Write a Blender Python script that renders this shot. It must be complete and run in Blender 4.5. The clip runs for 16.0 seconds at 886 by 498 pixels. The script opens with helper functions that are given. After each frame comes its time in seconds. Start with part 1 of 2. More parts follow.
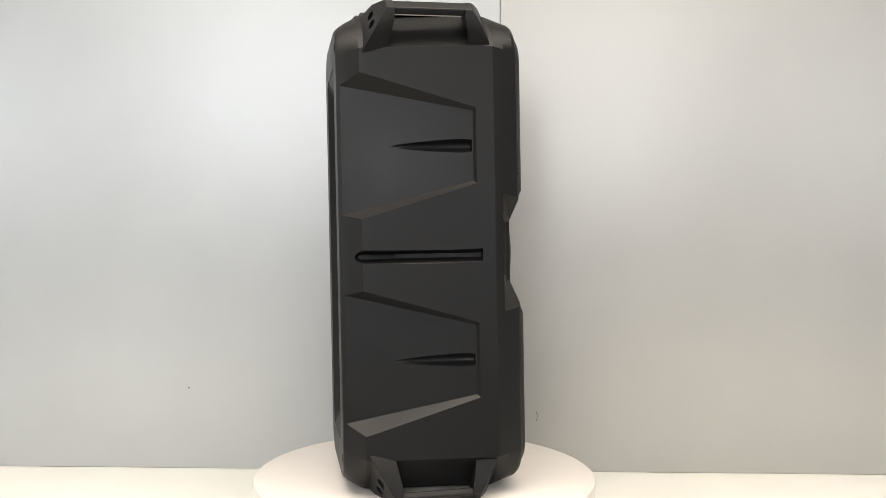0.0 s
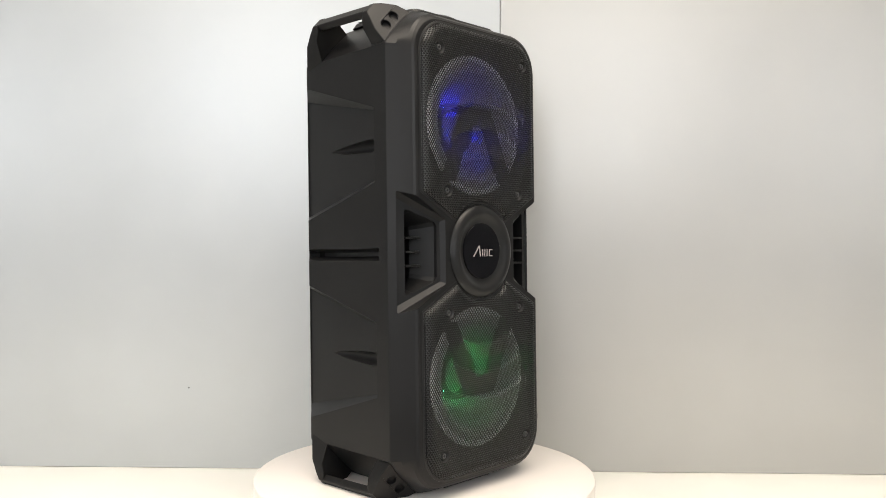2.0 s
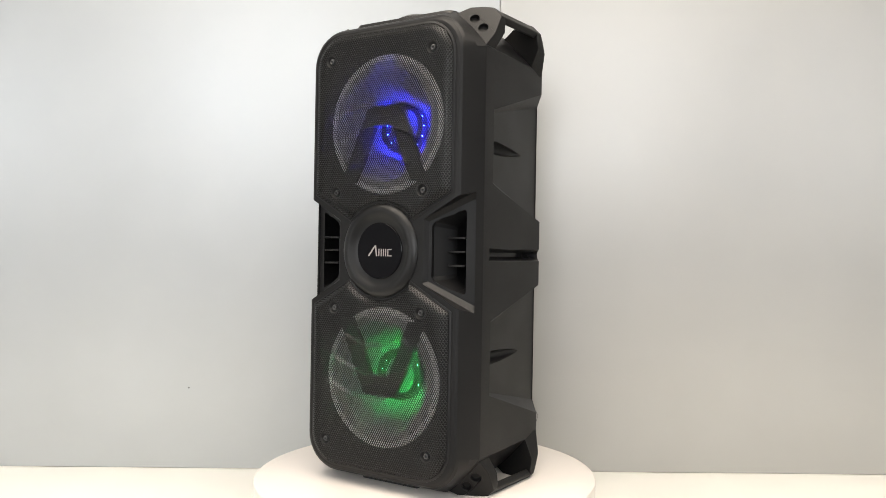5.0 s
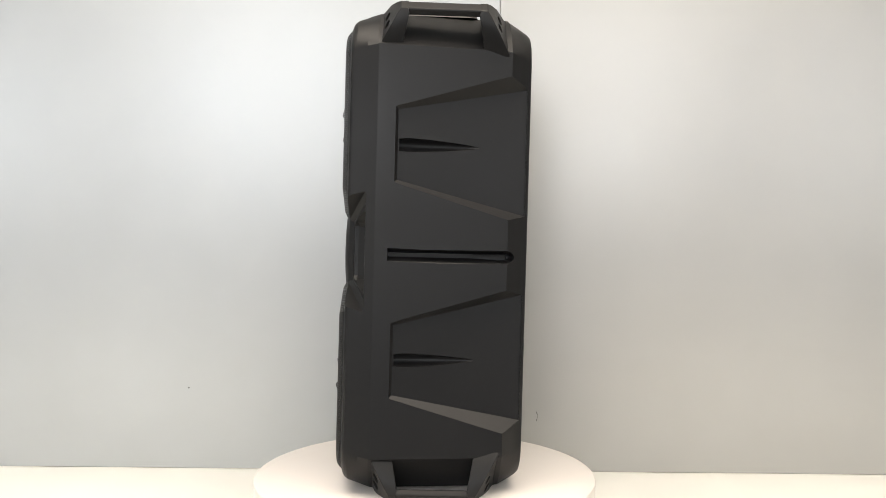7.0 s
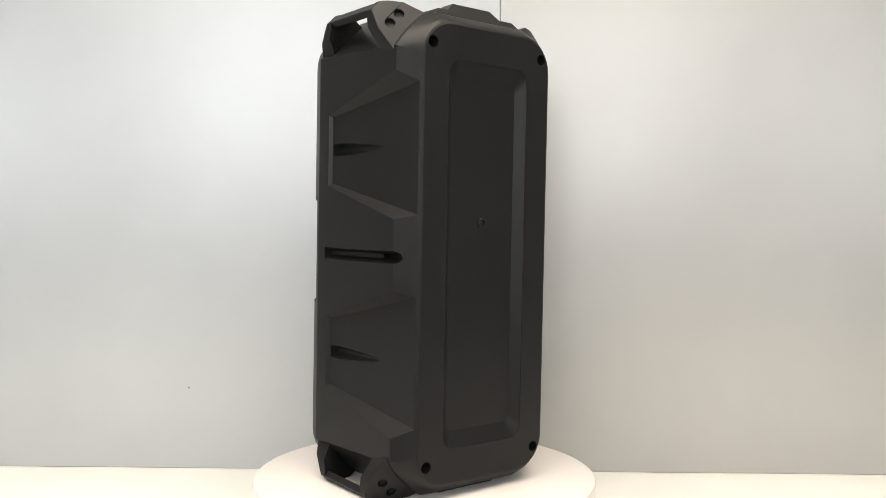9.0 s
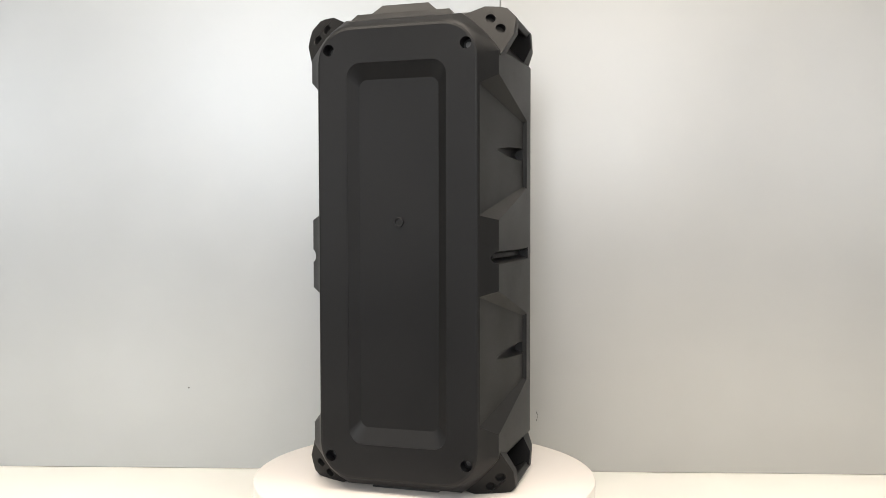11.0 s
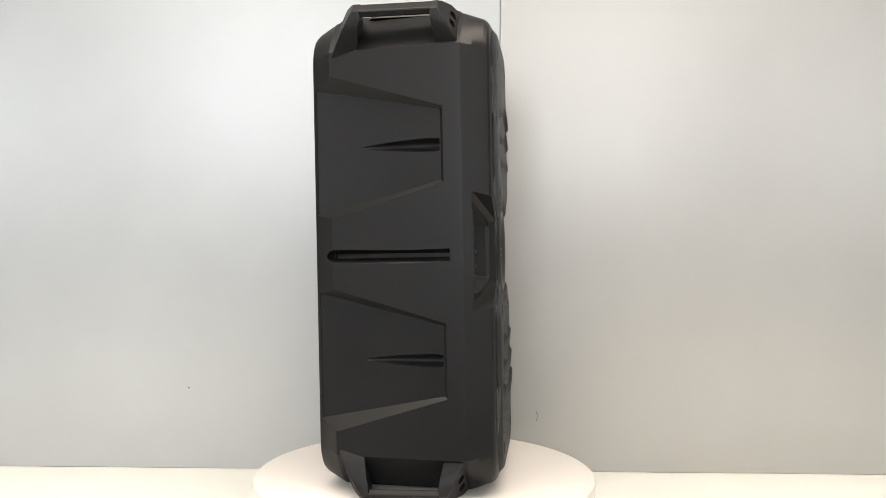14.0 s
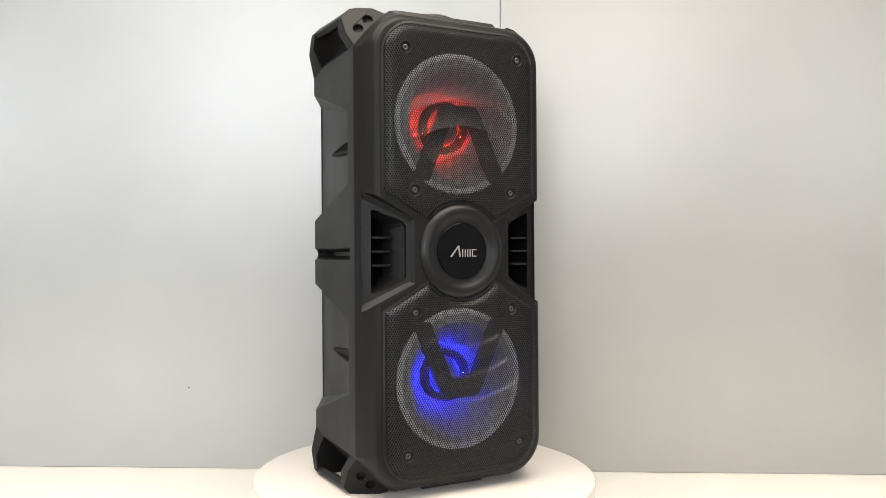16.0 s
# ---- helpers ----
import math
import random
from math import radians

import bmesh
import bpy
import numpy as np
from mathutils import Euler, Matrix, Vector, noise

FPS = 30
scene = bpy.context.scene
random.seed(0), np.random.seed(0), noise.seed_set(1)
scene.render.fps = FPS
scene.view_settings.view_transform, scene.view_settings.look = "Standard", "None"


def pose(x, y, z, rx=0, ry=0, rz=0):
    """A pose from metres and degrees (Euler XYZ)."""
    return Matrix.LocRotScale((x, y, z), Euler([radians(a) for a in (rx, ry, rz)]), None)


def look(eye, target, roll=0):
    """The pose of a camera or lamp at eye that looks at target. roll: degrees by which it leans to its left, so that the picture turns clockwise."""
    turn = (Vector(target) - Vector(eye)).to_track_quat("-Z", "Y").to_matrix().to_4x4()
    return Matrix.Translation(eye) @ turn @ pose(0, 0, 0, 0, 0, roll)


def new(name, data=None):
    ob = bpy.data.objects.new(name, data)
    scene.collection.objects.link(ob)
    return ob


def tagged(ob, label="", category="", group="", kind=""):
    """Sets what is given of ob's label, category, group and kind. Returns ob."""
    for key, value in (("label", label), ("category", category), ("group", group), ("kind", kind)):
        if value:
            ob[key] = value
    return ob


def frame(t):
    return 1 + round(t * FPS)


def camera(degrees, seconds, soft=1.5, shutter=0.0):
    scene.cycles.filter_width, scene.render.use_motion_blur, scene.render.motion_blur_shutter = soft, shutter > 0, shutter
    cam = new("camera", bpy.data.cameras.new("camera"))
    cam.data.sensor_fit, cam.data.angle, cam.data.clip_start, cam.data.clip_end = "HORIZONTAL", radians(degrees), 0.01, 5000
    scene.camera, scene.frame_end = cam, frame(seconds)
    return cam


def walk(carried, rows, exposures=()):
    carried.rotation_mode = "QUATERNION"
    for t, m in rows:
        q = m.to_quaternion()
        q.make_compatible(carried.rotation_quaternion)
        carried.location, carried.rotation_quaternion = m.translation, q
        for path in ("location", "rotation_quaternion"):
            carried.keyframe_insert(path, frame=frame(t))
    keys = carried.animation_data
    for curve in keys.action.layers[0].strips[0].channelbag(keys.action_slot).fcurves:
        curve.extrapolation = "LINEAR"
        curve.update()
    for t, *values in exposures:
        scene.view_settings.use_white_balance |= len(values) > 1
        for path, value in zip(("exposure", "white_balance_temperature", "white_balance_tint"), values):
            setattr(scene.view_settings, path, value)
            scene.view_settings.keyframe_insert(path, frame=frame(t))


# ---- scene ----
cam = camera(55.15, 16.0, soft=0.65)
EYE = pose(0.0, -1.42, 0.497, 90 - 0.874, -0.25, -1.15)
walk(cam, [(0.0, EYE), (16.0, EYE)], exposures=[(0.0, -0.09), (0.5, -0.06), (1.0, 0.0), (16.0, 0.0)])

# ---- turn of the table: one steady turn, clockwise from above ----
RATE, FACING = 27.013, 3.695          # degrees a second; when the front faces the camera
DISC_TOP = 0.1015
LEAN = 1.32


def turned(t):
    return pose(0, 0, DISC_TOP, 0, 0, -RATE * (t - FACING))


# ---- world and light ----
world = bpy.data.worlds.new("room_air")
scene.world = world
world.use_nodes = True
world.node_tree.nodes["Background"].inputs["Color"].default_value = (0.8, 0.9, 1.0, 1)
world.node_tree.nodes["Background"].inputs["Strength"].default_value = 0.05


def area(name, place, target, w, h, watts, colour, spread=180):
    lamp = bpy.data.lights.new(name, "AREA")
    lamp.shape, lamp.size, lamp.size_y, lamp.energy, lamp.color = "RECTANGLE", w, h, watts, colour
    lamp.spread = radians(spread)
    ob = new(name, lamp)
    ob.matrix_world = look(place, target)
    return ob


area("window_light", (-0.40, -3.72, 1.10), (-0.2, 0.3, 0.7), 1.2, 1.2, 53, (0.94, 0.955, 0.98))
area("window_light", (2.15, -3.72, 0.90), (0.7, 0.3, 0.65), 0.8, 1.2, 26, (0.94, 0.955, 0.98))
area("window_light", (-2.58, -2.2, 0.85), (0.0, 0.2, 0.5), 1.0, 0.9, 20, (0.94, 0.955, 0.98))
area("ceiling_light", (0.0, -0.70, 1.86), (0.0, -0.62, 0.0), 2.6, 1.1, 48, (1.0, 0.89, 0.76), 125)


# ---- materials ----
def material(name, colour, rough=0.5, metal=0.0, grain=0.0, grain_size=400.0, bump=0.0, bump_size=900.0,
             wear=0.0, rough_var=0.06, spec=0.5, coat=0.0):
    m = bpy.data.materials.new(name)
    m.use_nodes = True
    nt = m.node_tree
    b = nt.nodes["Principled BSDF"]
    b.inputs["Roughness"].default_value = rough
    b.inputs["Metallic"].default_value = metal
    b.inputs["Specular IOR Level"].default_value = spec
    b.inputs["Coat Weight"].default_value = coat
    b.inputs["Base Color"].default_value = (*colour, 1)
    co = nt.nodes.new("ShaderNodeTexCoord")

    def tex(scale, detail=3.0):
        n = nt.nodes.new("ShaderNodeTexNoise")
        n.inputs["Scale"].default_value, n.inputs["Detail"].default_value = scale, detail
        nt.links.new(co.outputs["Object"], n.inputs["Vector"])
        return n

    big = tex(7.0, 4.0)
    if grain or wear:
        fine = tex(grain_size)
        mix = nt.nodes.new("ShaderNodeMath")
        mix.operation = "MULTIPLY_ADD"
        nt.links.new(fine.outputs["Fac"], mix.inputs[0])
        mix.inputs[1].default_value = grain
        nt.links.new(big.outputs["Fac"], mix.inputs[2])
        ramp = nt.nodes.new("ShaderNodeMapRange")
        ramp.inputs["From Min"].default_value, ramp.inputs["From Max"].default_value = 0.3, 0.75 + grain
        ramp.inputs["To Min"].default_value, ramp.inputs["To Max"].default_value = 1 - wear, 1 + wear
        nt.links.new(mix.outputs[0], ramp.inputs["Value"])
        mul = nt.nodes.new("ShaderNodeVectorMath")
        mul.operation = "SCALE"
        mul.inputs[0].default_value = colour
        nt.links.new(ramp.outputs["Result"], mul.inputs["Scale"])
        nt.links.new(mul.outputs["Vector"], b.inputs["Base Color"])
    if rough_var:
        rr = nt.nodes.new("ShaderNodeMapRange")
        rr.inputs["From Min"].default_value, rr.inputs["From Max"].default_value = 0.3, 0.7
        rr.inputs["To Min"].default_value, rr.inputs["To Max"].default_value = rough - rough_var, rough + rough_var
        nt.links.new(big.outputs["Fac"], rr.inputs["Value"])
        nt.links.new(rr.outputs["Result"], b.inputs["Roughness"])
    if bump:
        bn = nt.nodes.new("ShaderNodeBump")
        bn.inputs["Strength"].default_value, bn.inputs["Distance"].default_value = bump, 0.0004
        nt.links.new(tex(bump_size, 2.0).outputs["Fac"], bn.inputs["Height"])
        nt.links.new(bn.outputs["Normal"], b.inputs["Normal"])
    return m


def glow(name, colour, strength):
    m = material(name, colour, 0.4, rough_var=0)
    b = m.node_tree.nodes["Principled BSDF"]
    b.inputs["Emission Color"].default_value, b.inputs["Emission Strength"].default_value = (*colour, 1), strength
    return m


PLASTIC = material("black_moulded_plastic", (0.0066, 0.0065, 0.0067), 0.43, spec=0.23, grain=0.25, bump=0.16, bump_size=1500, wear=0.12)
HANDLE = material("black_handle_plastic", (0.0066, 0.0064, 0.0063), 0.45, spec=0.22, grain=0.25, bump=0.14, bump_size=1500, wear=0.12)
RING = material("satin_black_plastic", (0.008, 0.008, 0.0082), 0.38, spec=0.3, bump=0.05, wear=0.08)
BADGE = material("gloss_black_plastic", (0.004, 0.004, 0.005), 0.07, rough_var=0.02, spec=0.10)
MESH = material("black_painted_steel_mesh", (0.030, 0.030, 0.0295), 0.33, metal=0.3, spec=0.4, wear=0.1)
DARK = material("black_baffle", (0.006, 0.006, 0.006), 0.7, wear=0.1)
CONE = material("pale_grey_cone", (0.24, 0.24, 0.265), 0.38, wear=0.10)
SURROUND = material("grey_rubber_surround", (0.30, 0.30, 0.31), 0.3, wear=0.1)
GASKET = material("pale_grey_gasket", (0.55, 0.55, 0.56), 0.30, wear=0.08)
CAP = material("smoked_dust_cap", (0.16, 0.16, 0.17), 0.40)
STEEL = material("zinc_steel_screw", (0.12, 0.12, 0.12), 0.35, metal=0.9)
RUBBER = material("black_rubber", (0.012, 0.012, 0.012), 0.7, wear=0.1)
PRINT = material("silver_print", (0.34, 0.31, 0.30), 0.35, metal=0.3)
DISC = material("white_turntable_laminate", (0.64, 0.60, 0.565), 0.38, wear=0.02, bump=0.03)
TABLE = material("white_table_laminate", (0.82, 0.81, 0.76), 0.5, wear=0.02, bump=0.03)
panel_coat = dict(rough=0.44, metal=0.45, grain=0.1, wear=0.03, bump=0.04, bump_size=300, rough_var=0.03)
PANEL_COOL = material("cool_silver_satin_panel", (0.440, 0.459, 0.471), **panel_coat)
PANEL_WARM = material("warm_silver_satin_panel", (0.402, 0.400, 0.388), **panel_coat)
PAINT = material("white_wall_paint", (0.72, 0.72, 0.70), 0.8, wear=0.04, bump=0.1, bump_size=200)
CARPET = material("grey_floor", (0.25, 0.24, 0.23), 0.85, wear=0.15, bump=0.3, bump_size=200)
MARK = material("grey_scuff", (0.12, 0.12, 0.12), 0.8)


# ---- mesh helpers ----
def finish(me, sharp=32):
    me.shade_smooth()
    me.set_sharp_from_angle(angle=radians(sharp))
    return me


def part(name, bm, mat, parent=None, label="", sharp=32):
    bmesh.ops.recalc_face_normals(bm, faces=bm.faces)
    for e in bm.edges:      # large flat faces keep crisp borders
        if len(e.link_faces) == 2 and max(f.calc_area() for f in e.link_faces) > 0.0025 and e.calc_face_angle(0) > radians(1.5):
            e.smooth = False
    me = bpy.data.meshes.new(name)
    bm.to_mesh(me)
    bm.free()
    me.materials.append(mat)
    finish(me, sharp)
    ob = new(name, me)
    ob.parent = parent
    if label:
        tagged(ob, label)
    return ob


def bevelled(ob, width, segments=2, angle=30):
    mod = ob.modifiers.new("bevel", "BEVEL")
    mod.width, mod.segments, mod.limit_method, mod.angle_limit = width, segments, "ANGLE", radians(angle)
    mod.harden_normals = False
    flat = ob.modifiers.new("normals", "WEIGHTED_NORMAL")
    flat.keep_sharp, flat.weight = True, 100
    return ob


def box(x0, x1, y0, y1, z0, z1, bevel=0.0, segs=2):
    bm = bmesh.new()
    bmesh.ops.create_cube(bm, size=1, matrix=Matrix.Translation(((x0 + x1) / 2, (y0 + y1) / 2, (z0 + z1) / 2)) @ Matrix.Diagonal((x1 - x0, y1 - y0, z1 - z0, 1)))
    if bevel:
        bmesh.ops.bevel(bm, geom=bm.edges[:], offset=bevel, segments=segs, affect="EDGES", profile=0.5)
    return bm


def hull(points):
    bm = bmesh.new()
    for p in points:
        bm.verts.new(p)
    r = bmesh.ops.convex_hull(bm, input=bm.verts)
    loose = [v for v in bm.verts if not v.link_faces]
    bmesh.ops.delete(bm, geom=loose, context="VERTS")
    bmesh.ops.dissolve_limit(bm, angle_limit=radians(1), verts=bm.verts, edges=bm.edges)
    return bm


def loft(loops, caps=True):
    """Rings of equal count joined in a row."""
    bm = bmesh.new()
    rings = [[bm.verts.new(p) for p in ring] for ring in loops]
    n = len(rings[0])
    for a, b in zip(rings, rings[1:]):
        for i in range(n):
            bm.faces.new((a[i], a[(i + 1) % n], b[(i + 1) % n], b[i]))
    if caps:
        bm.faces.new(rings[0][::-1])
        bm.faces.new(rings[-1])
    return bm


def lathe(profile, n=64, centre=(0, 0, 0), axis="y", caps=False):
    """profile: (radius, place along the axis)."""
    loops = []
    for r, a in profile:
        ring = []
        for i in range(n):
            c, s = r * math.cos(2 * math.pi * i / n), r * math.sin(2 * math.pi * i / n)
            p = (c, a, s) if axis == "y" else (c, s, a)
            ring.append((p[0] + centre[0], p[1] + centre[1], p[2] + centre[2]))
        loops.append(ring)
    return loft(loops, caps)


def join(*parts):
    bm = bmesh.new()
    for b in parts:
        me = bpy.data.meshes.new("join")
        b.to_mesh(me)
        b.free()
        bm.from_mesh(me)
        bpy.data.meshes.remove(me)
    return bm


def mirrored(bm, x=1, z=1):
    bmesh.ops.scale(bm, vec=(x, 1, z), verts=bm.verts)
    if x * z < 0:
        bmesh.ops.reverse_faces(bm, faces=bm.faces)
    return bm


def carve(bm, cutters):
    """bm with the cutters taken away from it."""
    def temp(b):
        bmesh.ops.recalc_face_normals(b, faces=b.faces)
        me = bpy.data.meshes.new("temp")
        b.to_mesh(me)
        b.free()
        return new("temp", me)
    base = temp(bm)
    tools = [temp(c) for c in cutters]
    for t in tools:
        mod = base.modifiers.new("cut", "BOOLEAN")
        mod.operation, mod.object, mod.solver = "DIFFERENCE", t, "EXACT"
    deps = bpy.context.evaluated_depsgraph_get()
    me = bpy.data.meshes.new_from_object(base.evaluated_get(deps))
    out = bmesh.new()
    out.from_mesh(me)
    for ob in (base, *tools):
        old = ob.data
        bpy.data.objects.remove(ob)
        bpy.data.meshes.remove(old)
    bpy.data.meshes.remove(me)
    return out


# ---- the room ----
def structure(name, bm, mat, label, category):
    return tagged(part(name, bm, mat), label, category, kind="structure")


WALL_TURN = -2.3
WALL_Y = 0.372
wall_pose = pose(0, WALL_Y, 0, 0, 0, WALL_TURN)
SEAM = 0.154
wall = structure("wall_north", box(-2.6, 2.6, 0.06, 0.16, -0.75, 1.9), PAINT, "plain painted wall behind satin panels", "wall")
wall.matrix_world = wall_pose


def wall_panel(x0, x1, coat):
    """Satin panel standing on the table, measured from the seam."""
    p = part("panel", box(x0 - SEAM, x1 - SEAM, 0.0, 0.0115, 0.0005, 1.88, 0.0012, 2), coat, wall)
    p.matrix_basis = pose(SEAM, 0, 0)


wall_panel(-2.45, SEAM - 0.0006, PANEL_COOL)
wall_panel(SEAM + 0.0006, 2.45, PANEL_WARM)
tagged(structure("floor", box(-2.9, 3.3, -3.95, 0.9, -0.80, -0.75), CARPET, "plain grey floor under the table", "floor"))
structure("ceiling", box(-2.9, 3.3, -3.95, 0.9, 1.9, 1.95), PAINT, "plain white ceiling", "ceiling")
structure("wall_west", join(*[box(-2.9, -2.6, y0, y1, z0, z1) for y0, y1, z0, z1 in (
    (-3.95, 0.9, -0.75, 0.35), (-3.95, 0.9, 1.36, 1.9), (-3.95, -2.75, 0.3501, 1.3599), (-1.65, 0.9, 0.3501, 1.3599))]), PAINT, "plain white side wall with a window opening", "wall")
structure("wall_east", box(3.0, 3.3, -3.95, 0.9, -0.75, 1.9), PAINT, "plain white side wall", "wall")
south = structure("wall_south", join(*[box(x0, x1, -3.95, -3.75, z0, z1) for x0, x1, z0, z1 in (
    (-2.6, 3.0, -0.75, 0.25), (-2.6, 3.0, 1.75, 1.9), (-2.6, -1.05, 0.2501, 1.7499), (0.25, 1.71, 0.2501, 1.7499), (2.59, 3.0, 0.2501, 1.7499))]),
    PAINT, "plain white wall with two window openings behind the camera", "wall")


table = tagged(new("table"), "white laminate table against the satin wall", "table")
top = part("tabletop", box(-1.5, 1.5, -0.8, 0.055, -0.03, 0.0, 0.003), TABLE, table)
top.matrix_world = pose(0, WALL_Y - 0.002, 0, 0, 0, WALL_TURN)
for lx in (-1.42, 1.42):
    for ly in (-0.38, 0.27):
        part("leg", box(lx - 0.025, lx + 0.025, ly - 0.025, ly + 0.025, -0.75, -0.031, 0.003), STEEL, table)

scuff = tagged(part("scuff_mark", join(*[box(0.0 + dx, 0.0014 + dx, -0.0009, 0.0, z, z + 0.004) for dx, z in ((0, 0.0), (0.0005, 0.006), (-0.0012, 0.010), (-0.0016, -0.006))]), MARK),
               "small grey scuff on the satin wall panel", "mark")
scuff.matrix_world = wall_pose @ pose(0.236, -0.0002, 0.113)
speck = tagged(part("speck", lathe([(0.0, -0.0006), (0.0016, -0.0004), (0.0018, 0.0)], 8), MARK), "tiny grey speck on the satin wall panel", "mark")
speck.matrix_world = wall_pose @ pose(-0.504, 0, 0.172)

# ---- turntable ----
turntable = tagged(new("turntable"), "round white motorised display turntable on the table", "turntable")
turntable.matrix_world = pose(0, 0, DISC_TOP)
part("disc", lathe([(0.0, -0.026), (0.276, -0.026), (0.2815, -0.023), (0.2825, -0.004), (0.2815, -0.001), (0.279, 0.0), (0.0, 0.0)], 128, axis="z"), DISC, turntable)
part("base", lathe([(0.0, -DISC_TOP), (0.20, -DISC_TOP), (0.203, -DISC_TOP + 0.004), (0.20, -0.0262), (0.0, -0.0262)], 96, axis="z"), DISC, turntable)

# ---- party speaker: x right, y to the back, z up from its middle ----
speaker = tagged(new("party_speaker"), "tall black plastic twin-woofer party speaker standing on the turntable", "loudspeaker")
MID = 0.3695                 # middle over the disc
REST = pose(-0.001, -0.004, MID, -LEAN, 0, 0)


def section(w, h, c, roundness, y, k=8):
    """A rectangle with cut corners; roundness 0 straight, 1 a quarter circle."""
    ring = []
    for sx, sz, a0 in ((1, 1, 0), (-1, 1, 90), (-1, -1, 180), (1, -1, 270)):
        cx, cz = sx * (w - c), sz * (h - c)
        p0 = Vector((math.cos(radians(a0)), math.sin(radians(a0)))) * c
        p1 = Vector((math.cos(radians(a0 + 90)), math.sin(radians(a0 + 90)))) * c
        for i in range(k + 1):
            f = i / k
            a = radians(a0 + 90 * f)
            arc = Vector((math.cos(a), math.sin(a))) * c
            q = p0.lerp(p1, f).lerp(arc, roundness)
            ring.append((cx + q.x, y, cz + q.y))
    return ring


FRONT = -0.118
shell = loft([
    section(0.1385, 0.3430, 0.052, 1.0, FRONT),
    section(0.1422, 0.3480, 0.0525, 1.0, -0.1168),
    section(0.1452, 0.3520, 0.053, 1.0, -0.1140),
    section(0.1478, 0.3560, 0.054, 0.95, -0.1090),
    section(0.1550, 0.3620, 0.056, 0.60, -0.0925),
    section(0.1610, 0.3665, 0.058, 0.26, -0.0765),
    section(0.1614, 0.3670, 0.058, 0.18, -0.0735),
    section(0.1605, 0.3665, 0.058, 0.10, -0.055),
    section(0.1525, 0.3640, 0.058, 0.10, 0.090),
    section(0.1508, 0.3630, 0.058, 0.2, 0.119),
    section(0.1502, 0.3620, 0.058, 0.25, 0.1245),
    section(0.1370, 0.3565, 0.058, 0.7, 0.1400),
    section(0.1280, 0.3490, 0.056, 1.0, 0.1510),
    section(0.1252, 0.3440, 0.053, 1.0, 0.1558),
    section(0.1222, 0.3405, 0.050, 1.0, 0.1570),
])


def recess(sx, sz):
    """Wedge-shaped side panel, deepest at the back, with sloping ends."""
    f, b = -0.049, 0.1515
    pts = [(0.1545, f + 0.005, 0.1085), (0.1545, f + 0.005, 0.2135), (0.1262, b, 0.0600), (0.1262, b, 0.2525),
           (0.1630, f - 0.001, 0.1030), (0.1630, f - 0.001, 0.2195), (0.1505, 0.1245, 0.0530), (0.1505, 0.1245, 0.2690),
           (0.1900, f - 0.004, 0.0995), (0.1900, f - 0.004, 0.2230), (0.1900, b, 0.0450), (0.1900, b, 0.2780)]
    return mirrored(hull(pts), sx, sz)


def slot(sx):
    """Long groove across the middle of a side, round at its back end."""
    loops = []
    for x in (0.1460, 0.18):
        h = 0.0032 if x < 0.15 else 0.0185
        ring = [(x, -0.0555, -h), (x, -0.0555, h)]
        for i in range(9):
            a = radians(90 - 180 * i / 8)
            ring.append((x, 0.124 + h * math.cos(a) * 1.6, h * math.sin(a)))
        loops.append(ring)
    bm = loft(loops)
    # the floor follows the side's taper
    for v in bm.verts:
        if v.co.x < 0.15:
            v.co.x -= (v.co.y + 0.055) * 0.105
        v.co.z -= 0.003
    return mirrored(bm, sx)


def gouge(sx, sz):
    """Dagger-shaped dent: full and round in front, running out to a point."""
    loops = []
    for i in range(13):
        f = i / 12
        y = -0.0425 + 0.134 * f
        r = 0.0104 * (1 - f ** 1.7) * (0.82, 0.97)[i] + 0.0004 if i < 2 else 0.0104 * (1 - f ** 1.7) + 0.0004
        floor = 0.1545 - (y + 0.044) * 0.1448
        cx = floor + 0.0002 + 0.003 * f
        loops.append([(cx - 1.5 * r * math.sin(a), y, 0.161 + r * math.cos(a)) for a in [2 * math.pi * j / 28 for j in range(28)]])
    return mirrored(loft(loops), sx, sz)


def vent_pocket(sx):
    outer = [(0.1570, 0.0905), (0.0815, 0.0485), (0.0815, -0.0485), (0.1570, -0.0905)]
    inner = [(0.1545, 0.0800), (0.0870, 0.0450), (0.0870, -0.0450), (0.1545, -0.0800)]
    skin = lambda x: -0.1185 if x < 0.1 else -0.0900
    deep = lambda x: -0.1105 if x < 0.1 else -0.0850
    return mirrored(loft([[(x, -0.15, z) for x, z in outer], [(x, skin(x), z) for x, z in outer], [(x, deep(x), z) for x, z in inner]]), sx)


def vent_hole(sx):
    outer = [(0.1415, 0.0640), (0.1390, 0.0665), (0.1290, 0.0625), (0.0955, 0.0450), (0.0915, 0.0385), (0.0915, -0.0385), (0.0955, -0.0450), (0.1290, -0.0625), (0.1390, -0.0665), (0.1415, -0.0640)]
    loops = []
    for y, k, h, dx in ((-0.135, 1.0, 1.0, 0.0), (-0.1030, 1.0, 1.0, 0.0), (-0.0700, 0.28, 0.86, 0.001), (-0.030, 0.20, 0.74, 0.003)):
        loops.append([(0.120 + (x - 0.120) * (k if x < 0.12 else 1.0) - (dx if x > 0.12 else 0), y, z * h) for x, z in outer])
    return mirrored(loft(loops), sx)


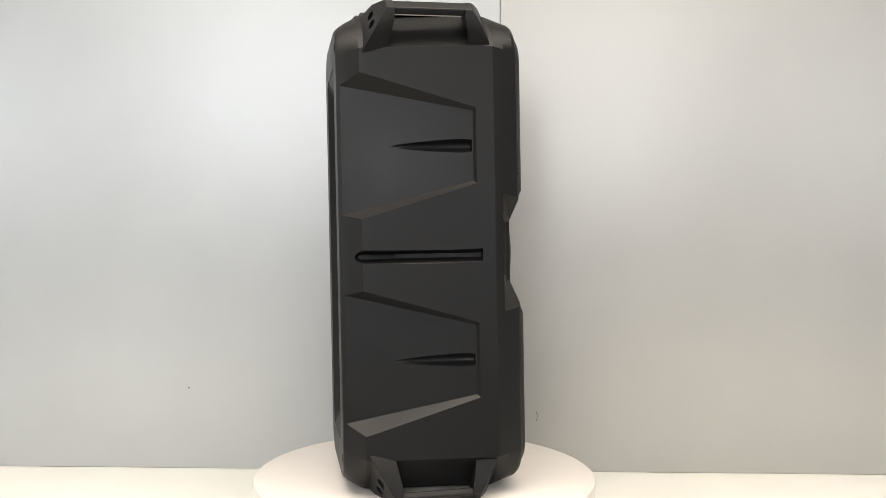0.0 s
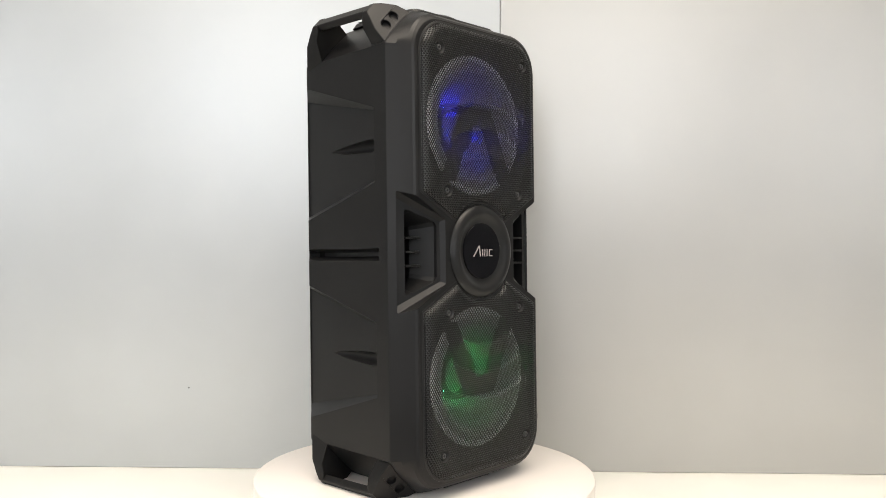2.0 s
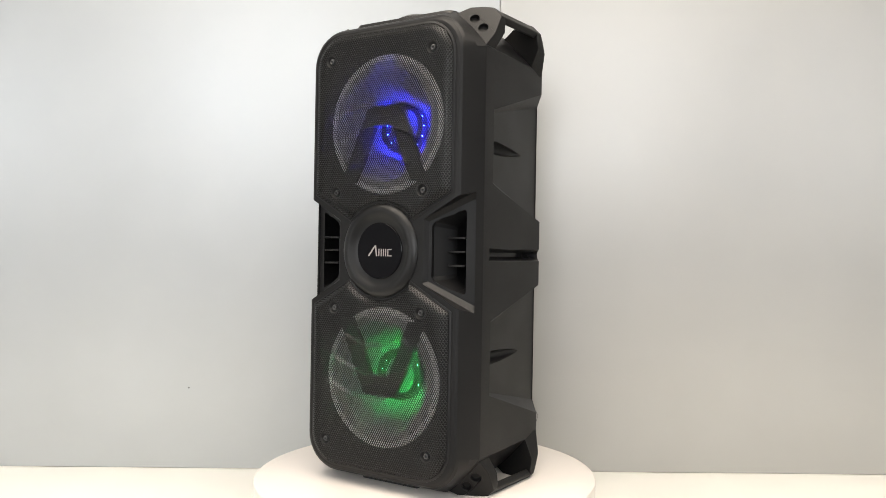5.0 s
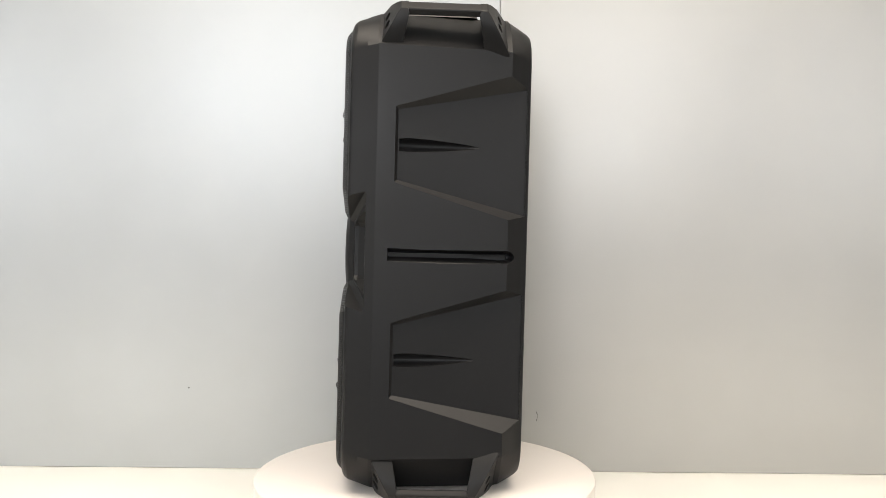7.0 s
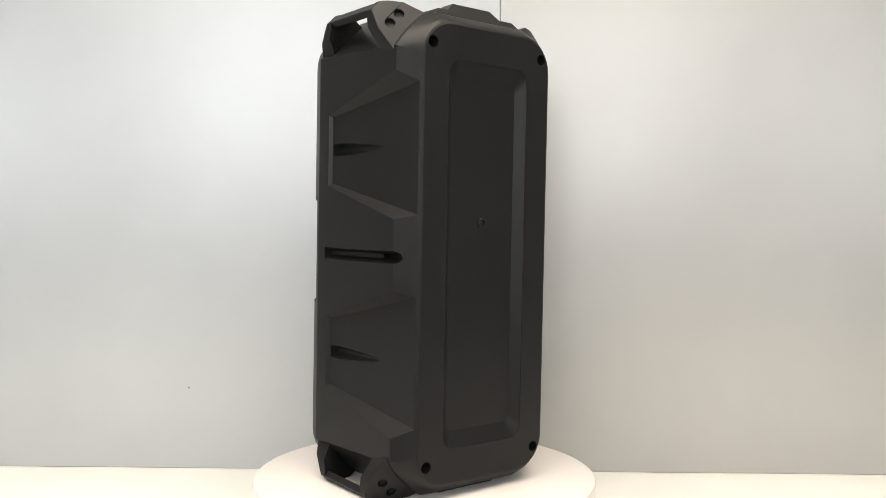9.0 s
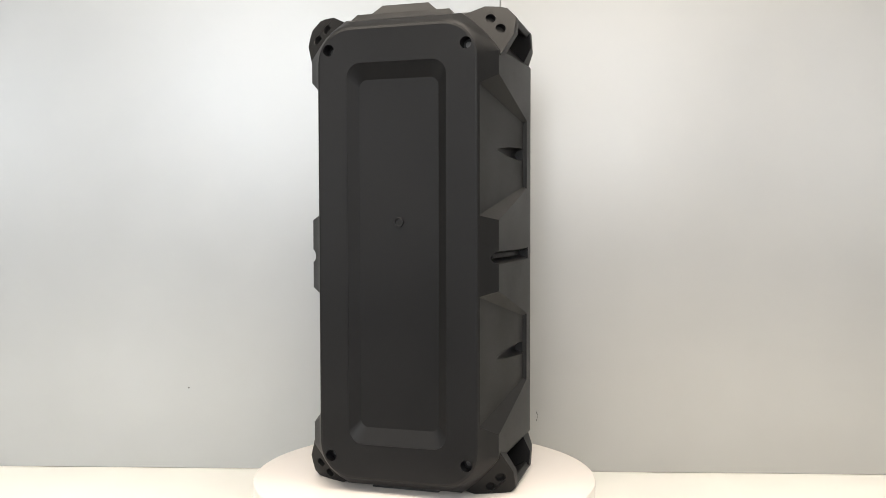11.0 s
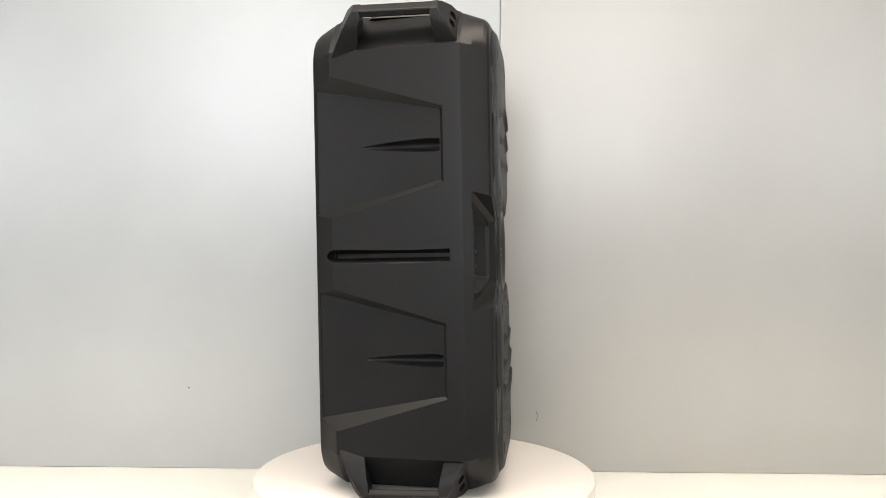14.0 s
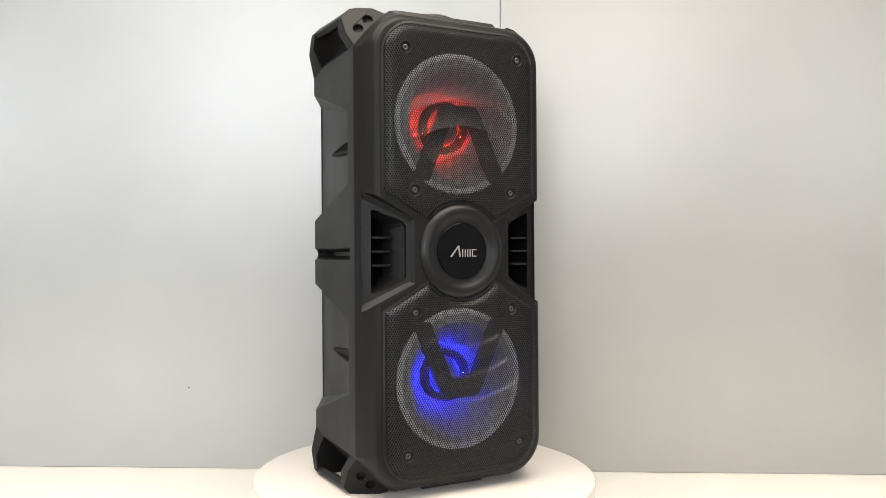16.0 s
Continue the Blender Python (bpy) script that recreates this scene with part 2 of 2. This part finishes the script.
def vent_slit(sx):
    """Tall opening behind the fins, round at both ends."""
    loops = []
    for y in (-0.050, 0.125):
        loops.append([(0.1250 + 0.0075 * math.cos(a), y, (0.034 if math.sin(a) > 0 else -0.034) + 0.0075 * math.sin(a)) for a in [2 * math.pi * (i + 0.5) / 24 for i in range(24)]])
    return mirrored(loft(loops), sx)


def handle_frame(sx, sz):
    """Handle space: n outward from the cut corner, s along it, y as it is."""
    n, s = Vector((sx, 0, sz)).normalized(), Vector((-sx, 0, sz)).normalized()
    foot = Vector((sx * 0.1250, 0.020, sz * 0.3315))
    return lambda nn, ss, y: foot + n * nn + s * ss + Vector((0, y, 0))


def back_panel():
    loops = []
    for y, w, h, c in ((0.20, 0.083, 0.296, 0.026), (0.156, 0.078, 0.290, 0.022), (0.1445, 0.063, 0.266, 0.013)):
        loops.append(section(w, h, c, 1.0, y))
    return loft(loops)


def cutter_cylinder(r, y0, y1, x, z, n=24):
    return lathe([(r, y0), (r, y1)], n, (x, 0, z), caps=True)


def grille_outline(n_arc=14):
    """Upper grille, z from the middle: rounded above, notched round the centre ring below."""
    w, top, cr = 0.1345, 0.3450, 0.052
    pts = []
    for i in range(n_arc + 1):
        a = radians(90 * i / n_arc)
        pts.append((w - cr + cr * math.cos(a), top - cr + cr * math.sin(a)))
    for i in range(n_arc + 1):
        a = radians(90 + 90 * i / n_arc)
        pts.append((-w + cr + cr * math.cos(a), top - cr + cr * math.sin(a)))
    r, a0 = 0.0745, 37.6
    pts.append((-w, 0.0885))
    for i in range(n_arc + 1):
        a = radians(180 - a0 - (180 - 2 * a0) * i / n_arc)
        pts.append((r * math.cos(a), r * math.sin(a)))
    pts.append((w, 0.0885))
    return pts


OUTLINE = np.array(grille_outline())


def baffle_cut(sz):
    """Shallow bed behind a grille, a little smaller than its outline."""
    c = OUTLINE.mean(axis=0)
    ring_at = lambda y: [(x, y, sz * z) for x, z in (c + (OUTLINE - c) * 0.968)]
    return loft([ring_at(-0.2), ring_at(-0.1085)])


cutters = [recess(sx, sz) for sx in (1, -1) for sz in (1, -1)]
cutters += [slot(1), slot(-1)]
cutters += [gouge(sx, sz) for sx in (1, -1) for sz in (1, -1)]
cutters += [vent_pocket(1), vent_pocket(-1), vent_hole(1), vent_hole(-1), vent_slit(1), vent_slit(-1)]
cutters += [baffle_cut(1), baffle_cut(-1)]
cutters += [back_panel()]
cutters += [cutter_cylinder(0.0088, 0.135, 0.2, sx * 0.1080, sz * 0.3110) for sx in (1, -1) for sz in (1, -1)]
cutters += [cutter_cylinder(0.111, -0.2, -0.040, 0, sz * 0.198, 72) for sz in (1, -1)]
cabinet = part("cabinet", carve(shell, cutters), PLASTIC, speaker, sharp=13)
bevelled(cabinet, 0.0026, 3, 26)

# screws at the bottom of the back holes
for sx in (1, -1):
    for sz in (1, -1):
        part("back_screw", lathe([(0.0, 0.138), (0.0045, 0.138), (0.005, 0.136), (0.005, 0.1345)], 12, (sx * 0.1080, 0, sz * 0.3110)), STEEL, speaker)
part("back_plug", lathe([(0.0, 0.1450), (0.0046, 0.1450), (0.0050, 0.1468), (0.0066, 0.1471), (0.0076, 0.1463), (0.0080, 0.1435)], 24, (0.0, 0, 0.050)), PLASTIC, speaker, "small round moulded plug")


# ---- handles on the four long corners ----
def make_handle(sx, sz):
    foot_at = handle_frame(sx, sz)
    at = lambda nn, ss, y: foot_at(nn + 0.0052, ss + 0.0006, y) if nn > 0.015 else foot_at(nn, ss, y)
    bar = loft([[at(n, q, y) for n, q in ((0.0455, -0.011), (0.0455, 0.008), (0.039, 0.0175), (0.029, 0.0285), (0.0265, 0.024), (0.0350, -0.0125))] for y in (-0.060, 0.060)])
    legs = []
    for e in (-1, 1):
        pts = []
        for ss in (-1, 1):
            pts += [at(-0.012, ss * 0.041, e * 0.064), at(-0.012, ss * 0.041, e * 0.098), at(-0.004, ss * 0.043, e * 0.100),
                    at(0.0457, ss * 0.0100 - 0.0010, e * 0.054), at(0.0457, ss * 0.0100 - 0.0010, e * 0.064), at(0.039, ss * 0.0178, e * 0.052), at(0.039, ss * 0.0178, e * 0.070),
                    at(0.029, ss * 0.0288, e * 0.055), at(0.024, ss * 0.0315, e * 0.081)]
        leg = hull(pts)
        holes = []
        for ss in (-0.011, 0.011):
            n = (foot_at(1, 0, 0) - foot_at(0, 0, 0))
            s = (foot_at(0, 1, 0) - foot_at(0, 0, 0))
            axis = (Vector((0, e, 0)) * 0.75 + n * 0.66).normalized()
            mid = foot_at(0.0210, ss, e * 0.0830)
            u = s
            v = axis.cross(u).normalized()
            holes.append(loft([[mid + axis * d + (u * math.cos(2 * math.pi * i / 18) + v * math.sin(2 * math.pi * i / 18)) * 0.0074 for i in range(18)] for d in (-0.004, 0.02)]))
        legs.append(carve(leg, holes))
    h = part("handle", bar, HANDLE, speaker)
    bevelled(h, 0.0035, 3)
    for leg in legs:
        bevelled(part("handle_leg", leg, HANDLE, h), 0.0035, 3)
    return h


for sx in (1, -1):
    for sz in (1, -1):
        make_handle(sx, sz)

# ---- top panel and feet ----
panel = part("control_panel", loft([section(0.100, 0.075, 0.014, 1.0, 0.0), section(0.096, 0.072, 0.014, 1.0, 0.007), section(0.088, 0.065, 0.014, 1.0, 0.0095)]), RING, speaker)
panel.matrix_basis = pose(0, 0.000, 0.3665, 90)
part("dial", lathe([(0.0, 0.0200), (0.022, 0.0194), (0.034, 0.0172), (0.043, 0.0125), (0.0450, 0.0080)], 48, (0.0, 0, 0.018)), RING, panel, "low round dial")
part("tray", loft([section(0.056, 0.050, 0.02, 1.0, 0.0), section(0.052, 0.047, 0.02, 1.0, 0.004)]), BADGE, panel).matrix_basis = pose(0, 0.0094, 0.0, 0)
part("socket_plate", box(-0.092, -0.070, 0.0095, 0.0110, -0.062, -0.045, 0.0005), STEEL, panel, "small grey metal plate")
part("rear_grip", join(hull([(x, y, z) for x, y0, y1, z in ((0.082, 0.070, 0.130, 0.360), (0.074, 0.074, 0.122, 0.3705)) for x in (-x, x) for y in (y0, y1)]),
                       hull([(x, y, z) for x, y0, y1, z in ((0.054, 0.080, 0.118, 0.3700), (0.037, 0.084, 0.110, 0.3850)) for x in (-x, x) for y in (y0, y1)])), PLASTIC, speaker, "raised moulded block at the back of the top")
for fy in (-0.070, 0.105):
    foot = part("foot", box(-0.055, 0.055, fy - 0.015, fy + 0.015, -MID + 0.0008, -0.360, 0.003), RUBBER, speaker)


# ---- grilles ----
def edge_distance(p):
    """Distance inwards from the outline, negative outside."""
    a, b = OUTLINE, np.roll(OUTLINE, -1, axis=0)
    d = b - a
    q = p[:, None, :] - a[None]
    f = np.clip((q * d[None]).sum(2) / (d * d).sum(1)[None], 0, 1)
    dist = np.hypot(*np.moveaxis(q - f[..., None] * d[None], 2, 0)).min(1)
    x, z = p[:, :1], p[:, 1:]
    cross = ((a[None, :, 1] > z) != (b[None, :, 1] > z)) & (x < d[None, :, 0] * (z - a[None, :, 1]) / (d[None, :, 1] + 1e-12) + a[None, :, 0])
    return np.where(cross.sum(1) % 2 == 1, dist, -dist)


ARCHES = ((0.231, 0.19, 31.0), (0.191, 0.157, 31.5), (0.148, 0.125, 30.0))     # crown, radius, half span


def face_y(p):
    """Height of the pressed mesh: a flat dish with rolled edges and three arched louvres."""
    e = np.clip(edge_distance(p) / 0.015, 0, 1)
    y = -0.1160 - 0.0115 * (1 - (1 - e) ** 2)
    for crown, r, span in ARCHES:
        cz = crown - r
        rho = np.hypot(p[:, 0], p[:, 1] - cz)
        ang = np.degrees(np.abs(np.arctan2(p[:, 0], p[:, 1] - cz)))
        u = np.clip((rho - r) / 0.022, 0, 1)
        y -= 0.0058 * np.where(rho >= r, (1 - u) ** 1.3, np.clip(1 - (r - rho) / 0.0045, 0, 1)) * np.clip((span - ang) / 3.0, 0, 1)
    return y


PITCH = 0.0039


SCREWS = ((-0.0990, 0.3035), (0.0990, 0.3035), (-0.0848, 0.0917), (0.0848, 0.0917))


def mesh_sheet(sz):
    big, small = PITCH / math.sqrt(3), 0.00177
    xs, zs = np.arange(-0.138, 0.138, PITCH), np.arange(0.03, 0.350, PITCH * math.sqrt(3) / 2)
    cs = np.array([(x + (PITCH / 2 if j % 2 else 0), z) for j, z in enumerate(zs) for x in xs])
    cs = cs[edge_distance(cs) > 0.0030]
    cs = cs[np.min([np.hypot(cs[:, 0] - x, cs[:, 1] - z) for x, z in SCREWS], axis=0) > 0.0098]
    ang = np.radians(np.arange(6) * 60 + 30)
    ring = np.stack([np.cos(ang), np.sin(ang)], 1)
    outer = (cs[:, None] + ring[None] * big).reshape(-1, 2)
    key = np.round(outer / 1e-4).astype(int)
    _, first, inv = np.unique(key, axis=0, return_index=True, return_inverse=True)
    inv = inv.reshape(-1)
    o = outer[first]
    i1 = (cs[:, None] + ring[None] * small).reshape(-1, 2)
    yo, yi = face_y(o), face_y(i1)
    verts = np.concatenate([np.stack([o[:, 0], yo, sz * o[:, 1]], 1), np.stack([i1[:, 0], yi, sz * i1[:, 1]], 1),
                            np.stack([i1[:, 0], yi + 0.0014, sz * i1[:, 1]], 1)])
    n0, n1 = len(o), len(i1)
    faces = []
    for c in range(len(cs)):
        for k in range(6):
            a, b = c * 6 + k, c * 6 + (k + 1) % 6
            faces.append((inv[a], inv[b], n0 + b, n0 + a))
            faces.append((n0 + a, n0 + b, n0 + n1 + b, n0 + n1 + a))
    me = bpy.data.meshes.new("mesh_sheet")
    me.from_pydata(verts.tolist(), [], [tuple(int(i) for i in f) for f in faces])
    me.materials.append(MESH)
    return me


def scaled_outline(inset):
    a = OUTLINE
    nxt, prv = np.roll(a, -1, 0), np.roll(a, 1, 0)
    t = nxt - prv
    n = np.stack([-t[:, 1], t[:, 0]], 1) / np.hypot(*t.T)[:, None]
    return a + n * inset


def make_grille(sz):
    rim = loft([[(x, y, sz * z) for x, z in scaled_outline(i)] for i, y in ((-0.0012, -0.1165), (-0.0008, -0.1185), (0.0022, -0.1195), (0.0036, -0.1188), (0.0038, -0.1150))], caps=False)
    g = part("grille", rim, RING, speaker, "black perforated steel grille")
    sheet = new("mesh_sheet", mesh_sheet(sz))
    sheet.parent = g
    sheet["kind"] = "stuff"
    for x, z in SCREWS:
        part("screw_cup", lathe([(0.0112, -0.1268), (0.0098, -0.1276), (0.0084, -0.1258), (0.0074, -0.1222), (0.0, -0.1215)], 20, (x, 0, sz * z)), DARK, g)
        part("screw", lathe([(0.0, -0.1225), (0.0020, -0.1225), (0.0022, -0.1262), (0.0030, -0.1266), (0.0041, -0.1262), (0.0045, -0.1250), (0.0045, -0.1216)], 18, (x, 0, sz * z)), STEEL, g)
    return g


for sz in (1, -1):
    make_grille(sz)


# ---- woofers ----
LAMPS = 15                   # windows of the added mask round the foot of each cone
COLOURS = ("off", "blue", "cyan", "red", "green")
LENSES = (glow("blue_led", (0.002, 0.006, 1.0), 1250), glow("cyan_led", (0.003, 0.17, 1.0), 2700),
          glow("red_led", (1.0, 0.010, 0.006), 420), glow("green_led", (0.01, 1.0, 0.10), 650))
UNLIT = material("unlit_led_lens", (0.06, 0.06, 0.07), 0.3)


def band(rows, n, wanted):
    """Round strip of n slices; wanted(slice) gives the material index, or None to leave a gap."""
    bm = bmesh.new()
    for i in range(n):
        index = wanted(i)
        if index is None:
            continue
        a0, a1 = 2 * math.pi * i / n, 2 * math.pi * (i + 1) / n
        pts = [[bm.verts.new((r * math.cos(a), y, r * math.sin(a))) for a in (a0, a1)] for r, y in rows]
        for p, q in zip(pts, pts[1:]):
            bm.faces.new((p[0], p[1], q[1], q[0])).material_index = index
    bmesh.ops.remove_doubles(bm, verts=bm.verts, dist=1e-6)
    return bm


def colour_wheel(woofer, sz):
    """Stand-in for flashing LEDs: an added wheel of coloured lamp segments turns inside a slotted mask; the light
    leaves it sideways, over the cone and the cap.
    """
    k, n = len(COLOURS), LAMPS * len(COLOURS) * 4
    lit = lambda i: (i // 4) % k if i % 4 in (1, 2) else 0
    wheel = part("led_flash_wheel", band(((0.0385, -0.0585), (0.0385, -0.0658), (0.0345, -0.0658), (0.0345, -0.0585)), n, lit), UNLIT, woofer, "added wheel of coloured segments standing in for flashing LEDs")
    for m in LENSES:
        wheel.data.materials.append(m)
    # added mask: blocks every segment but the colour now at the windows
    slots = [part("mask_wall", band(((r, -0.0500), (r, -0.0664)), n, lambda i: None if i % (4 * k) in (1, 2) else 0), DARK, woofer) for r in (0.0389, 0.0341)]
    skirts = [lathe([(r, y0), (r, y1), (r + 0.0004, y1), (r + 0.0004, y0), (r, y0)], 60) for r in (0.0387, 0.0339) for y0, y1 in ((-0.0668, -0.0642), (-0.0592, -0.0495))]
    lid = part("colour_mask", join(*skirts, lathe([(0.0415, -0.0664), (0.0411, -0.0676), (0.0322, -0.0676), (0.0318, -0.0664), (0.0415, -0.0664)], 60)), DARK, woofer, "added slotted mask that hides the wheel's other colours")
    floor_ring = part("mask_floor", lathe([(0.0390, -0.0500), (0.0340, -0.0500), (0.0340, -0.0490), (0.0390, -0.0490), (0.0390, -0.0500)], 60), DARK, woofer)
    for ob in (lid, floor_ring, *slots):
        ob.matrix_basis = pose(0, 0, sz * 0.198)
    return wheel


def make_woofer(sz):
    c = (0, 0, sz * 0.198)
    w = part("woofer", lathe([(0.084, -0.1055), (0.070, -0.090), (0.056, -0.0715), (0.045, -0.0570), (0.0415, -0.0530)], 72, c), CONE, speaker, "pale grey woofer cone")
    part("surround", lathe([(0.1000, -0.1090), (0.0985, -0.1112), (0.0968, -0.1092), (0.0950, -0.1112), (0.0932, -0.1092), (0.0912, -0.1116), (0.0885, -0.1116), (0.0855, -0.1085), (0.083, -0.1050)], 72, c), SURROUND, w)
    part("gasket", lathe([(0.1095, -0.1040), (0.1090, -0.1100), (0.1070, -0.1116), (0.1020, -0.1116), (0.1001, -0.1100), (0.1000, -0.1080)], 72, c), GASKET, w, "pale outer ring of the woofer")
    part("dust_cap", lathe([(0.0300, -0.0535), (0.0290, -0.0590), (0.0255, -0.0650), (0.0190, -0.0705), (0.0100, -0.0738), (0.0005, -0.0750)], 48, c), CAP, w)
    part("basket", lathe([(0.1105, -0.1085), (0.1105, -0.0415), (0.0, -0.0415)], 48, c), DARK, w)
    # black bridge behind the mesh: two splayed legs under a crossbar with rounded shoulders
    z = lambda v: sz * (0.198 + v)
    slab = lambda quad: hull([(x, y, z(v)) for x, v in quad for y in (-0.1070, -0.1152)])
    part("bridge", join(slab([(-0.024, 0.0275), (0.024, 0.0275), (0.0315, 0.0245), (0.035, 0.017), (0.0440, -0.0019), (-0.0440, -0.0019), (-0.035, 0.017), (-0.0315, 0.0245)]),
                        slab([(-0.0445, -0.002), (-0.0167, -0.002), (-0.0540, -0.090), (-0.0840, -0.090)]),
                        slab([(0.0445, -0.002), (0.0167, -0.002), (0.0540, -0.090), (0.0840, -0.090)])), DARK, w, "black crosspiece behind the grille mesh")
    return w


upper_woofer, lower_woofer = make_woofer(1), make_woofer(-1)
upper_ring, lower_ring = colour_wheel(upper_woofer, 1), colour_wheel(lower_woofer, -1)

# ---- centre ring with its badge ----
ring = part("centre_ring", lathe([(0.0735, -0.1165), (0.0728, -0.1195), (0.0700, -0.1222), (0.0655, -0.1246), (0.0615, -0.1254), (0.0580, -0.1246), (0.0540, -0.1222), (0.0495, -0.1200), (0.0460, -0.1191), (0.0442, -0.1188)], 72), RING, speaker)
part("badge", lathe([(0.0436, -0.1182), (0.0436, -0.1200), (0.0428, -0.1206), (0.0, -0.1206)], 64), BADGE, ring)
# the mark on the badge as plain shapes
strokes = [hull([(-0.0225, y, -0.0085), (-0.0190, y, -0.0085), (-0.0060, y, 0.0085), (-0.0085, y, 0.0085)][k] for y in (-0.1210, -0.1203) for k in range(4)),
           hull([(-0.0085, y, 0.0085), (-0.0060, y, 0.0085), (-0.0035, y, -0.0085), (-0.0058, y, -0.0085)][k] for y in (-0.1210, -0.1203) for k in range(4))]
strokes += [box(x, x + 0.0018, -0.1210, -0.1203, -0.0085, 0.0030) for x in (-0.001, 0.0035, 0.008, 0.0122, 0.0165)]
strokes += [box(0.0185, 0.0245, -0.1210, -0.1203, z, z + 0.0016) for z in (-0.0085, 0.0014)]
part("mark", join(*strokes), PRINT, ring, "silver printed mark")

# ---- side vents with three fins each ----
for sx in (1, -1):
    for z in (0.021, 0.0, -0.021):
        x0, x1 = sorted((sx * 0.109, sx * 0.1390))
        part("fin", box(x0, x1, -0.0915, -0.055, z - 0.0017, z + 0.0017, 0.0008), PLASTIC, speaker)


# ---- what turns ----
def motions():
    steps = [i * 1.0 for i in range(17)]
    walk(turntable, [(t, turned(t)) for t in steps])
    walk(speaker, [(t, turned(t) @ REST) for t in steps])
    # LED flashes as turns of the added wheels: seconds, upper, lower; each is held until the next flash
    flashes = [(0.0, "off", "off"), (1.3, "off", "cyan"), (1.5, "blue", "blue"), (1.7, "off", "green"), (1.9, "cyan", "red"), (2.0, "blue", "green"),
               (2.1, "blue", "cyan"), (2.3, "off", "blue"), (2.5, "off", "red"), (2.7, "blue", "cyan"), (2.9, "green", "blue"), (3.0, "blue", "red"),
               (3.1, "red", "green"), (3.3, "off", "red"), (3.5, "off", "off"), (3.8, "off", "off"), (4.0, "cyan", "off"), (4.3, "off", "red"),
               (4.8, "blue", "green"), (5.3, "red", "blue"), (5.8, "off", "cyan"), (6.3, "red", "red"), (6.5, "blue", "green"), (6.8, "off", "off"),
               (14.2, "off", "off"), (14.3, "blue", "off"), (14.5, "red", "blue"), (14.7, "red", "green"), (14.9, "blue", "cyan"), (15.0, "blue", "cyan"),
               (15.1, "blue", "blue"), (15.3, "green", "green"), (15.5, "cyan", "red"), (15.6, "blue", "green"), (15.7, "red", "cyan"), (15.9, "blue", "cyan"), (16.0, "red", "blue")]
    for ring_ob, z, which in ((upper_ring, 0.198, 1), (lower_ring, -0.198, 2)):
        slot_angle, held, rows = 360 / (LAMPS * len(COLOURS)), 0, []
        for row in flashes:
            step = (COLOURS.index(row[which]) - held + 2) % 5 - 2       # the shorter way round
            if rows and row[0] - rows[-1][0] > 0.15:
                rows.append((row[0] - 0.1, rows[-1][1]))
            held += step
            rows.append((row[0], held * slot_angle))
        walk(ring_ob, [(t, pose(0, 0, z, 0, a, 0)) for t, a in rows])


motions()
